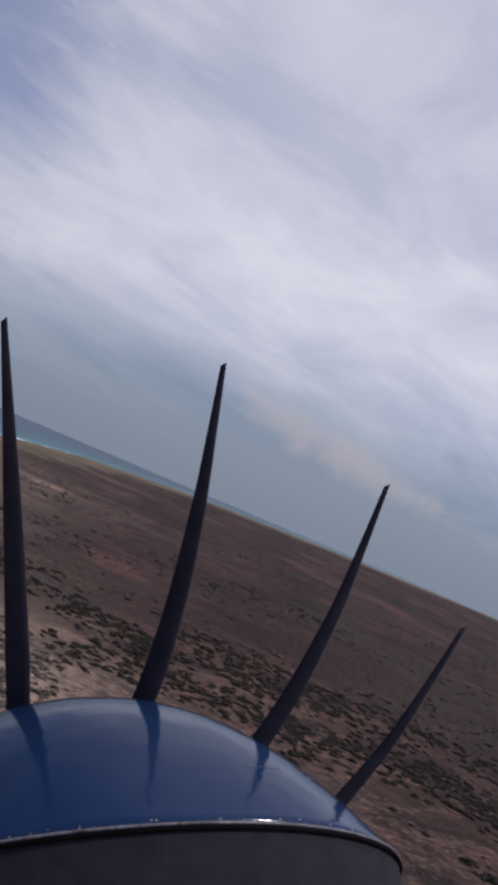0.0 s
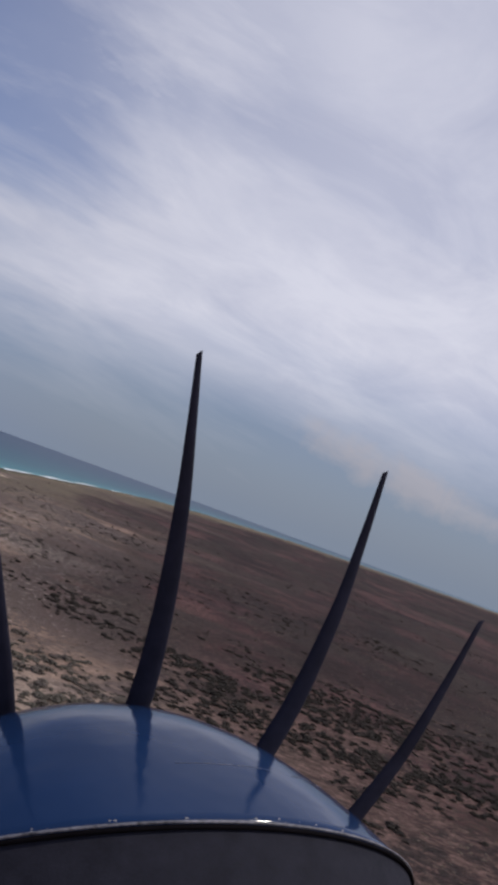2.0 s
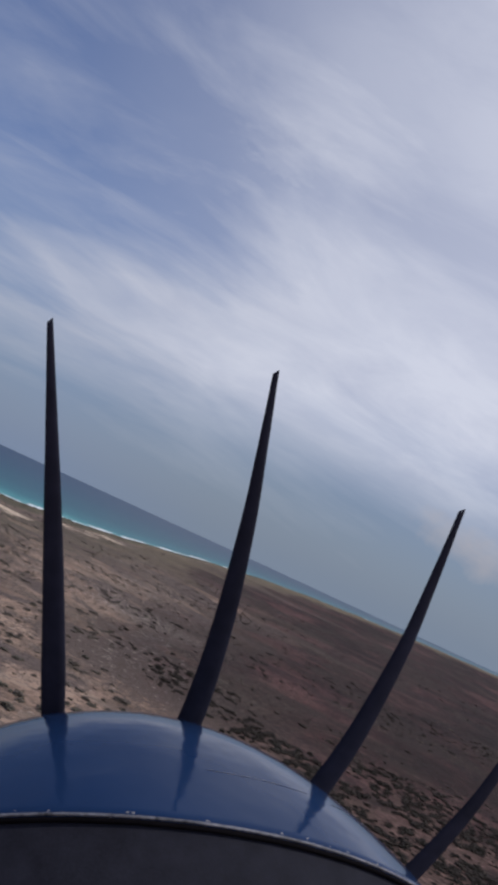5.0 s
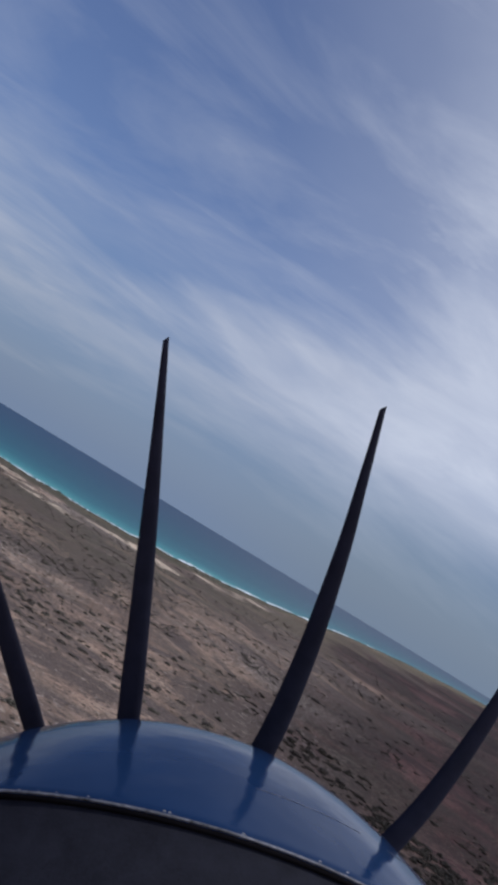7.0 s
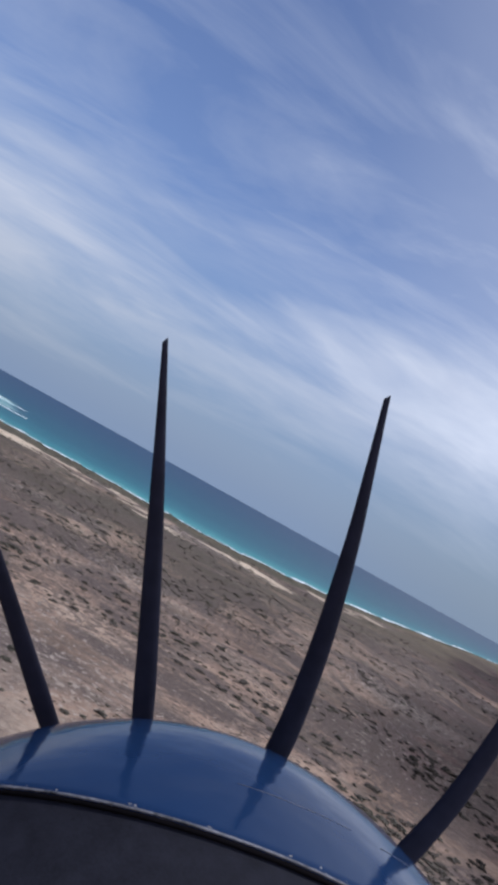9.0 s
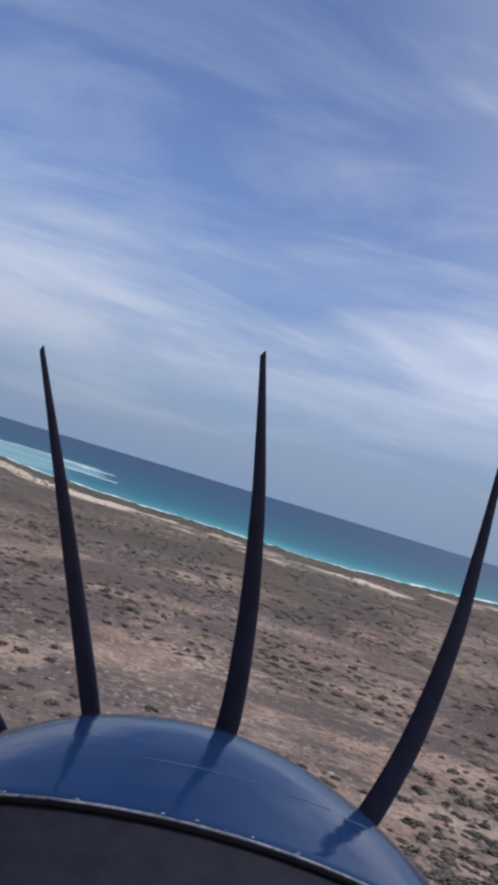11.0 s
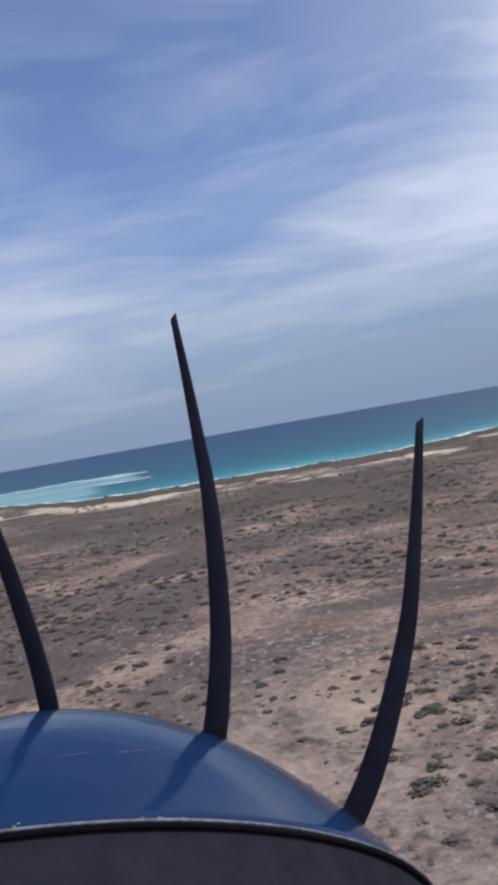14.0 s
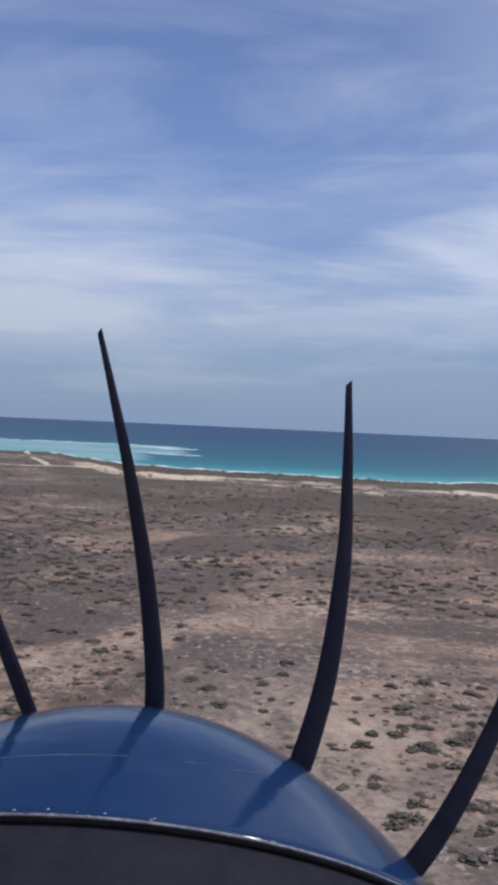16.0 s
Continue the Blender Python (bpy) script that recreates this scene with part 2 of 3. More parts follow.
    # broad olive belts of taller growth
    olive = ramp(nt, fmath(nt, "ADD", noise_node(nt, scaled(nt, run, (1, 0.5, 1)), 0.013, 6, 0.6, 0.8), fmath(nt, "MULTIPLY", fine, 0.18)), [(0.565, (0, 0, 0)), (0.65, (0.8, 0.8, 0.8))])
    brush = mixc(nt, olive, brush, ramp(nt, fine, [(0.35, (0.014, 0.013, 0.011)), (0.65, (0.046, 0.041, 0.034))]))
    # single dark bushes and bare chips of sand within it
    dots = noise_node(nt, scaled(nt, p, (1, 1.1, 1), 17), 0.62, 3, 0.55, 0.2)
    brush = mixc(nt, ramp(nt, fmath(nt, "ADD", dots, fmath(nt, "MULTIPLY", streak, 0.3)), [(0.66, (0, 0, 0)), (0.73, (0.85, 0.85, 0.85))]), brush, (0.016, 0.016, 0.012))
    brush = mixc(nt, ramp(nt, fmath(nt, "SUBTRACT", tuft, fmath(nt, "MULTIPLY", streak, 0.3)), [(0.43, (0, 0, 0)), (0.53, (0.5, 0.5, 0.5))]), brush, (0.130, 0.084, 0.076))
    bare = ramp(nt, fmath(nt, "ADD", noise_node(nt, scaled(nt, p, (0.8, 1.1, 1), 33), 0.034, 6, 0.66, 0.6), fmath(nt, "MULTIPLY", tuft, 0.25)), [(0.55, (0, 0, 0)), (0.66, (1, 1, 1))])
    bare = fmath(nt, "MULTIPLY", bare, pale)
    sand = ramp(nt, tuft, [(0.34, (0.085, 0.065, 0.055)), (0.46, (0.26, 0.20, 0.165)), (0.62, (0.44, 0.36, 0.29))])
    col = mixc(nt, fmath(nt, "MULTIPLY", bare, 0.75), col, sand)
    brush = mixc(nt, fmath(nt, "MULTIPLY", bare, 0.5), brush, ramp(nt, tuft, [(0.34, (0.040, 0.028, 0.024)), (0.48, (0.085, 0.056, 0.048)), (0.64, (0.22, 0.160, 0.132))]))
    brush = mixc(nt, 1.0, brush, (1.10, 0.91, 0.96), "MULTIPLY")
    col = mixc(nt, fmath(nt, "MULTIPLY", dense, 0.90), col, brush)
    # olive growth behind the dunes
    lee = ramp(nt, fmath(nt, "DIVIDE", shore, 1000), [(0.13, (0, 0, 0)), (0.18, (0.75, 0.75, 0.75)), (0.30, (0.6, 0.6, 0.6)), (0.46, (0, 0, 0))])
    lee = fmath(nt, "MULTIPLY", lee, ramp(nt, fmath(nt, "ADD", fmath(nt, "MULTIPLY", tuft, 0.6), fmath(nt, "MULTIPLY", mid, 0.6)), [(0.52, (0, 0, 0)), (0.66, (1, 1, 1))]))
    col = mixc(nt, lee, col, ramp(nt, grit, [(0.35, (0.050, 0.048, 0.034)), (0.65, (0.125, 0.112, 0.076))]))
    # pale sand of the dunes behind the beach, and the beach itself
    sd = fmath(nt, "MINIMUM", fmath(nt, "DIVIDE", shore, 400), 1.0)
    sn = noise_node(nt, scaled(nt, p, (1, 1.5, 1), 4), 0.012, 7, 0.68, 0.5)
    band = ramp(nt, sd, [(0.18, (0.35, 0.35, 0.35)), (0.24, (1, 1, 1)), (0.40, (0.95, 0.95, 0.95)), (0.54, (0.55, 0.55, 0.55)), (0.9, (0.3, 0.3, 0.3))])
    sandy = ramp(nt, fmath(nt, "MULTIPLY", fmath(nt, "MULTIPLY", band, fmath(nt, "SUBTRACT", 1.0, fmath(nt, "MULTIPLY", dense, 0.8))), fmath(nt, "ADD", fmath(nt, "ADD", sn, fmath(nt, "MULTIPLY", fine, 0.3)), fmath(nt, "MULTIPLY", fmath(nt, "SUBTRACT", noise_node(nt, p, 0.0055, 3, 0.5, 0.4), 0.5), 0.8))), [(0.62, (0, 0, 0)), (0.69, (1, 1, 1))])
    col = mixc(nt, sandy, col, (0.62, 0.52, 0.40))
    strip = fmath(nt, "MULTIPLY", dense, ramp(nt, fmath(nt, "ADD", sd, fmath(nt, "MULTIPLY", fmath(nt, "SUBTRACT", sn, 0.5), 0.5)), [(0.05, (0, 0, 0)), (0.10, (0.9, 0.9, 0.9)), (0.20, (0.8, 0.8, 0.8)), (0.30, (0, 0, 0))]))
    col = mixc(nt, strip, col, (0.46, 0.38, 0.27))
    flats = fmath(nt, "MULTIPLY", dense, ramp(nt, fmath(nt, "ADD", fmath(nt, "DIVIDE", shore, 1000), fmath(nt, "MULTIPLY", fmath(nt, "SUBTRACT", belts, 0.5), 1.6)), [(0.20, (0.75, 0.75, 0.75)), (0.42, (0.5, 0.5, 0.5)), (0.56, (0, 0, 0))]))
    col = mixc(nt, flats, col, (0.20, 0.165, 0.115))
    hedge = fmath(nt, "MULTIPLY", ramp(nt, sd, [(0.012, (0, 0, 0)), (0.025, (1, 1, 1)), (0.19, (1, 1, 1)), (0.25, (0, 0, 0))]), ramp(nt, fine, [(0.35, (0.55, 0.55, 0.55)), (0.6, (1, 1, 1))]))
    col = mixc(nt, hedge, col, (0.088, 0.084, 0.058))
    beach = ramp(nt, sd, [(0.0, (1, 1, 1)), (0.012, (1, 1, 1)), (0.024, (0, 0, 0))])
    col = mixc(nt, beach, col, (0.62, 0.56, 0.47))
    col = mixc(nt, 1.0, col, (1.04, 0.99, 0.955), "MULTIPLY")
    nt.links.new(col, b.inputs["Base Color"])
    b.inputs["Roughness"].default_value = 0.95
    b.inputs["Specular IOR Level"].default_value = 0.15
    h = fmath(nt, "ADD", fine, fmath(nt, "MULTIPLY", grit, 0.35))
    nt.links.new(bump(nt, h, 0.55, 0.9), b.inputs["Normal"])
    return m


def mat_sea():
    m, nt, b = material("sea_water")
    p = objpos(nt)
    shore = attr(nt, "shore")
    n = noise_node(nt, scaled(nt, p, (0.5, 1.6, 1), 4), 0.004, 4, 0.55, 0.5)
    d = fmath(nt, "ADD", shore, fmath(nt, "MULTIPLY", fmath(nt, "SUBTRACT", n, 0.5), 180))
    col = ramp(nt, fmath(nt, "DIVIDE", d, 2400), [(0.0, (0.120, 0.370, 0.365)), (0.018, (0.048, 0.245, 0.255)), (0.05, (0.020, 0.148, 0.176)),
                                                  (0.16, (0.010, 0.088, 0.126)), (0.45, (0.008, 0.056, 0.104)), (1.0, (0.010, 0.044, 0.096))])
    # sand shoal inside the reef
    shoal = attr(nt, "shoal")
    sn = noise_node(nt, scaled(nt, p, (0.35, 2.2, 1), 3), 0.012, 5, 0.6, 0.6)
    sh = ramp(nt, fmath(nt, "ADD", shoal, fmath(nt, "MULTIPLY", fmath(nt, "SUBTRACT", sn, 0.5), 0.9)), [(0.32, (0, 0, 0)), (0.62, (0.85, 0.85, 0.85))])
    col = mixc(nt, sh, col, ramp(nt, sn, [(0.35, (0.125, 0.330, 0.335)), (0.6, (0.30, 0.46, 0.44)), (0.75, (0.42, 0.50, 0.45))]))
    nt.links.new(col, b.inputs["Base Color"])
    b.inputs["Roughness"].default_value = 0.42
    b.inputs["Specular IOR Level"].default_value = 0.22
    w = noise_node(nt, scaled(nt, p, (0.6, 1.4, 1), 10), 0.16, 4, 0.6)
    nt.links.new(bump(nt, w, 0.5, 1.2), b.inputs["Normal"])
    return m


def mat_simple(name, color, rough, metal=0.0, spec=0.5, grain=40.0, vary=0.25, bumpy=0.0, dist=0.002, coat=0.0):
    m, nt, b = material(name)
    p = objpos(nt)
    n = noise_node(nt, p, grain, 5, 0.6)
    n2 = noise_node(nt, p, grain * 0.12, 4, 0.6)
    f = fmath(nt, "ADD", fmath(nt, "MULTIPLY", n, 0.5), fmath(nt, "MULTIPLY", n2, 0.5))
    lo = tuple(c * (1 - vary) for c in color)
    hi = tuple(min(1, c * (1 + vary)) for c in color)
    nt.links.new(ramp(nt, f, [(0.35, lo), (0.65, hi)]), b.inputs["Base Color"])
    nt.links.new(ramp(nt, n, [(0.3, (rough * 0.8,) * 3), (0.7, (min(1, rough * 1.2),) * 3)]), b.inputs["Roughness"])
    b.inputs["Metallic"].default_value = metal
    b.inputs["Specular IOR Level"].default_value = spec
    b.inputs["Coat Weight"].default_value = coat
    b.inputs["Coat Roughness"].default_value = 0.05
    if bumpy:
        nt.links.new(bump(nt, n, bumpy, dist), b.inputs["Normal"])
    return m


def mat_plants(name, tones, tip):
    m, nt, b = material(name)
    p = objpos(nt)
    g = nt.nodes.new("ShaderNodeNewGeometry")
    info = nt.nodes.new("ShaderNodeObjectInfo")
    r = fmath(nt, "FRACT", fmath(nt, "ADD", fmath(nt, "MULTIPLY", g.outputs["Random Per Island"], 0.3), fmath(nt, "ADD", info.outputs["Random"], noise_node(nt, p, 0.09, 2, 0.5))))
    tone = ramp(nt, r, [(k * 0.25, c) for k, c in enumerate(tones)])
    f = noise_node(nt, p, 3.0, 5, 0.7)
    nt.links.new(mixc(nt, ramp(nt, f, [(0.4, (0, 0, 0)), (0.7, (0.5, 0.5, 0.5))]), tone, tip), b.inputs["Base Color"])
    b.inputs["Roughness"].default_value = 0.9
    b.inputs["Specular IOR Level"].default_value = 0.1
    nt.links.new(bump(nt, f, 0.5, 0.2), b.inputs["Normal"])
    return m


def mat_paint():
    m, nt, b = material("blue_aircraft_paint")
    p = objpos(nt)
    n = noise_node(nt, p, 3.0, 5, 0.6)
    nt.links.new(ramp(nt, n, [(0.3, (0.010, 0.028, 0.080)), (0.7, (0.014, 0.037, 0.102))]), b.inputs["Base Color"])
    scr = noise_node(nt, scaled(nt, p, (30, 2, 30)), 6.0, 5, 0.7)
    nt.links.new(ramp(nt, scr, [(0.45, (0.08, 0.08, 0.08)), (0.75, (0.20, 0.20, 0.20))]), b.inputs["Roughness"])
    b.inputs["Specular IOR Level"].default_value = 0.22
    wav = noise_node(nt, p, 6.0, 3, 0.5)
    nt.links.new(bump(nt, wav, 0.22, 0.02), b.inputs["Normal"])
    return m


M_LAND, M_SEA, M_PAINT = mat_land(), mat_sea(), mat_paint()
M_PLANT = mat_plants("grey_scrub_leaves", ((0.105, 0.086, 0.076), (0.138, 0.111, 0.096), (0.076, 0.071, 0.054), (0.150, 0.121, 0.105), (0.066, 0.063, 0.048)), (0.125, 0.106, 0.080))
# the same leaf mix at about a third: cloud shade put into the colour
M_THICKET_SHADED = mat_plants("shaded_thicket_leaves", ((0.028, 0.024, 0.021), (0.046, 0.036, 0.031), (0.024, 0.024, 0.018), (0.058, 0.044, 0.037), (0.022, 0.022, 0.017)), (0.050, 0.042, 0.034))
M_FOAM = mat_simple("surf_foam", (0.80, 0.84, 0.84), 0.8, grain=0.4, vary=0.12, bumpy=0.4, dist=0.3)
M_TRACK = mat_simple("pale_track_sand", (0.56, 0.48, 0.37), 0.95, spec=0.1, grain=0.5, vary=0.2)
M_BLADE = mat_simple("black_blade_paint", (0.027, 0.026, 0.039), 0.85, spec=0.08, grain=30, vary=0.3)
M_STEEL = mat_simple("worn_bare_aluminium", (0.17, 0.165, 0.18), 0.7, metal=0.1, spec=0.25, grain=130, vary=0.85, bumpy=0.6, dist=0.002)
M_RUBBER = mat_simple("black_rubber_seal", (0.006, 0.005, 0.006), 0.95, spec=0.02, grain=90, vary=0.35)
M_TUFT = mat_simple("dry_tuft_stems", (0.120, 0.094, 0.074), 0.95, spec=0.1, grain=0.12, vary=0.45)
M_DASH = mat_simple("charcoal_glareshield_vinyl", (0.020, 0.020, 0.028), 0.85, spec=0.12, grain=260, vary=0.3, bumpy=0.35, dist=0.0008)
M_CHIP = mat_simple("weathered_chipped_primer", (0.26, 0.25, 0.26), 0.7, grain=120, vary=0.4)


def link(name, verts, faces, mat, parent=None, label="", smooth=True):
    me = bpy.data.meshes.new(name)
    me.from_pydata([tuple(v) for v in verts], [], faces)
    me.materials.append(mat)
    if smooth:
        me.shade_smooth()
    ob = new(name, me)
    if parent is not None:
        ob.parent = parent
    if label:
        tagged(ob, label)
    return ob


# ---------- land and sea ----------
COAST = [(-180, 5600), (-110, 5600), (-76, 5400), (-61, 4900), (-51, 4250), (-44, 3650), (-38, 3050), (-33, 2400), (-29.5, 1900), (-26, 1450), (-23.5, 1180), (-21, 1010), (-18.5, 900), (-15, 820), (-12, 775), (-9.3, 745),
         (-2.6, 764), (3.8, 782), (8, 815), (10.3, 860), (12.5, 965), (14.5, 1010), (18, 1000), (25, 1150), (40, 1800), (60, 3200), (90, 5400), (180, 5600)]
CA, CR = np.array([c[0] for c in COAST], float), np.array([c[1] for c in COAST], float)


def coast_r(az):
    r = 0
    for k, wgt in ((-1.2, 0.25), (0, 0.5), (1.2, 0.25)):
        r = r + wgt * np.exp(np.interp(az + k, CA, np.log(CR)))
    w = 5 * np.sin(az * 1.9 + 0.5) + 3.5 * np.sin(az * 4.7) + 2 * np.sin(az * 11.3 + 2)
    return r + w * (r / 800) ** 0.5


FINE_AZ = np.concatenate([np.arange(-180, -63, 3.0), np.arange(-63, 32, 0.25), np.arange(32, 179, 3.0), [180.0]])


def bumps(x, y):
    return (np.sin(x * 0.021 + 1.3 * np.sin(y * 0.013)) + np.sin(y * 0.027 + 1.1 * np.sin(x * 0.017)) + 0.5 * np.sin(x * 0.071 + y * 0.053))


def land_height(x, y, shore):
    dune = np.exp(-((shore - 45) / 30.0) ** 2) * 1.4
    return np.clip(shore / 22.0, -1, 1) * 1.6 + 0.45 * bumps(x, y) * np.clip(shore / 80.0, 0, 1) + dune * (0.6 + 0.4 * np.sin(x * 0.09) * np.sin(y * 0.07))


def dense_map(x, y, az):
    """Closed scrub to the right of the aircraft, dark also for cloud shade; open sandy ground ahead of it."""
    r = np.hypot(x, y)
    edge = -24.5 - 7.0 / (1 + np.exp((r - 250) / 45.0))
    d = 1 / (1 + np.exp((az - edge + 2.5 * bumps(x * 0.5, y * 0.5)) / 3.2))
    return np.clip(d / (1 + np.exp(-(az + 115) / 8.0)), 0, 1) * (1 - np.exp(-(r / 70.0) ** 2))


def pale_map(x, y, az):
    """Pale open sand on the near ground."""
    r = np.hypot(x + 10, y)
    side = np.maximum(1 / (1 + np.exp((az - 4) / 3.0)), 1 / (1 + np.exp((110 - np.abs(az)) / 12.0)))
    side = 1 - (1 - side) * (1 - np.exp(-(r / 60.0) ** 2))
    reach = 178 - 95 * np.exp(-((az + 17.5) / 7.0) ** 2) + 70 / (1 + np.exp((az + 30) / 3.0))
    return side / (1 + np.exp((r - reach + 22 * bumps(x * 0.8, y * 0.8)) / 18.0))


def add_attr(me, name, values):
    a = me.attributes.new(name, "FLOAT", "POINT")
    a.data.foreach_set("value", np.asarray(values, np.float32).ravel())


def grid_faces(nr, na, off=0):
    return [(off + i * na + j, off + i * na + j + 1, off + (i + 1) * na + j + 1, off + (i + 1) * na + j) for i in range(nr - 1) for j in range(na - 1)]


def build_land():
    s = np.concatenate([np.linspace(0.0, 0.9, 120) ** 1.7, np.linspace(0.91, 1.0, 34)])
    s = s / s[-1]
    rim = np.minimum(coast_r(FINE_AZ) + 40, 4985)
    rr = 0.001 + s[:, None] * (rim[None, :] - 0.001)
    az = np.radians(FINE_AZ)[None, :]
    x, y = -np.sin(az) * rr, np.cos(az) * rr
    shore = coast_r(FINE_AZ)[None, :] - rr
    z = land_height(x, y, shore)
    z[:, -1] = z[:, 0]
    v = np.stack([x, y, z], -1).reshape(-1, 3)
    ob = link("ground", v, grid_faces(len(s), len(FINE_AZ)), M_LAND)
    add_attr(ob.data, "shore", np.clip(shore, 0, 1000))
    add_attr(ob.data, "dense", dense_map(x, y, np.broadcast_to(FINE_AZ[None, :], x.shape)))
    add_attr(ob.data, "pale", pale_map(x, y, np.broadcast_to(FINE_AZ[None, :], x.shape)))
    tagged(ob, "dry sandy brown scrubland with pale dunes by the beach", "ground", kind="structure")


def shoal_map(az, r):
    inside = np.clip((az - 4.2) / 2.0, 0, 1) * np.clip((1420 - r) / 90.0, 0, 1) * np.clip((r - (1020 + 10 * np.clip(12 - az, 0, 20))) / 60.0, 0, 1)
    near = np.clip((az - 6.0) / 3.5, 0, 1) * np.clip((1330 - r) / 90, 0, 1)
    return np.maximum(inside, near * 0.9)


def build_sea():
    s = np.concatenate([np.linspace(0, 0.18, 70), np.linspace(0.19, 1.0, 46)])
    r0 = np.minimum(coast_r(FINE_AZ) - 6, 4900)
    rr = r0[None, :] + s[:, None] ** 1.35 * (4990 - r0[None, :])
    az = np.radians(FINE_AZ)[None, :]
    v = np.stack([-np.sin(az) * rr, np.cos(az) * rr, 0 * rr], -1).reshape(-1, 3)
    ob = link("water", v, grid_faces(len(s), len(FINE_AZ)), M_SEA)
    add_attr(ob.data, "shore", np.clip(rr - coast_r(FINE_AZ)[None, :], 0, 4000))
    add_attr(ob.data, "shoal", shoal_map(np.broadcast_to(FINE_AZ[None, :], rr.shape), rr))
    tagged(ob, "calm tropical sea, turquoise shallows turning deep blue", "sea", kind="structure")


def ribbon(name, pts, widths, z, label, category):
    """A low, uneven strip of foam along points on the water; thin lips at both edges."""
    verts, faces = [], []
    n = len(pts)
    for i in range(n):
        a, b = pts[max(0, i - 1)], pts[min(n - 1, i + 1)]
        t = Vector((b[0] - a[0], b[1] - a[1], 0)).normalized()
        q = Vector((-t.y, t.x, 0))
        c = Vector((pts[i][0], pts[i][1], 0))
        for k, h in ((-1, 0.02), (-0.5, 0.35), (0.5, 0.3), (1, 0.02)):
            p = c + q * (k * widths[i] / 2)
            verts.append((p.x, p.y, z + h))
    for i in range(n - 1):
        for k in range(3):
            faces.append((i * 4 + k, i * 4 + k + 1, i * 4 + 5 + k, i * 4 + 4 + k))
    ob = link(name, verts, faces, M_FOAM)
    return tagged(ob, label, category, kind="structure")


def polar(az, r):
    return (-math.sin(radians(az)) * r, math.cos(radians(az)) * r)


def build_surf():
    rng = random.Random(4)
    a = -52.0
    while a < 30:
        span = rng.uniform(0.5, 2.6)
        gap = rng.uniform(0.0, 0.35)
        k = max(4, int(span / 0.12))
        azs = [a + span * i / k for i in range(k + 1)]
        wmax = rng.uniform(18, 34)
        pts, wd = [], []
        for i, q in enumerate(azs):
            r = float(coast_r(np.array([q]))[0]) + 13.0 + 2.0 * math.sin(q * 9)
            pts.append(polar(q, r))
            wd.append(0.4 + wmax * abs(math.sin(math.pi * i / k)) ** 0.5 * rng.uniform(0.5, 1.1) * (r / 760) ** 0.7)
        ribbon("surf", pts, wd, 0.03, "white surf breaking along the sandy shore", "surf")
        a += span + gap
    # broken water on the reef edge
    runs = [(4.4, 6.9, 1285, 14), (5.6, 8.6, 1310, 18), (4.2, 6.4, 1085, 13), (6.0, 7.4, 1096, 8)]
    a = 8.2
    while a < 27:
        span = rng.uniform(0.5, 2.0)
        runs.append((a, a + span, 1345 + 3.5 * a + rng.uniform(-28, 22), rng.uniform(8, 24)))
        a += span * rng.uniform(0.55, 1.15)
    for az0, az1, r0, w in runs:
        k = 14
        lean = rng.uniform(-14, 14)
        pts = [polar(az0 + (az1 - az0) * i / k, r0 + lean * i / k + rng.uniform(-5, 5)) for i in range(k + 1)]
        ribbon("surf", pts, [0.6 + w * abs(math.sin(math.pi * i / k)) ** 0.6 * rng.uniform(0.25, 1.3) for i in range(k + 1)], 0.03, "white breakers on the edge of a shallow reef", "surf")


build_land()
build_sea()
build_surf()


def z_at(x, y):
    az = math.degrees(math.atan2(-x, y))
    shore = float(coast_r(np.array([az]))[0]) - math.hypot(x, y)
    return float(land_height(np.array([x]), np.array([y]), np.array([shore]))[0]), shore, az


def build_track(points, width, label):
    verts, faces = [], []
    fine = []
    for (a, b) in zip(points, points[1:]):
        fine += [tuple(a[k] + (b[k] - a[k]) * i / 12 for k in (0, 1)) for i in range(12)]
    xy = [polar(a, r) for a, r in fine]
    for i, (x, y) in enumerate(xy):
        x2, y2 = xy[min(i + 1, len(xy) - 1)]
        x1, y1 = xy[max(i - 1, 0)]
        t = Vector((x2 - x1, y2 - y1, 0)).normalized()
        for k in (-1, -0.4, 0.4, 1):
            px, py = x - t.y * k * width / 2 * (1 + 0.25 * math.sin(i * 0.7)), y + t.x * k * width / 2
            verts.append((px, py, z_at(px, py)[0] + (0.22 if abs(k) < 1 else 0.12)))
    for i in range(len(xy) - 1):
        for k in range(3):
            faces.append((i * 4 + k, i * 4 + k + 1, i * 4 + 5 + k, i * 4 + 4 + k))
    tagged(link("track", verts, faces, M_TRACK), label, "track", kind="structure")


build_track([(14.9, 985), (14.5, 900), (13.9, 800), (13.4, 738)], 6, "pale sandy track leading down to the beach")
build_track([(22, 760), (17, 742), (14.2, 735), (12.0, 742), (10.5, 735)], 7, "pale sandy track along the dunes")


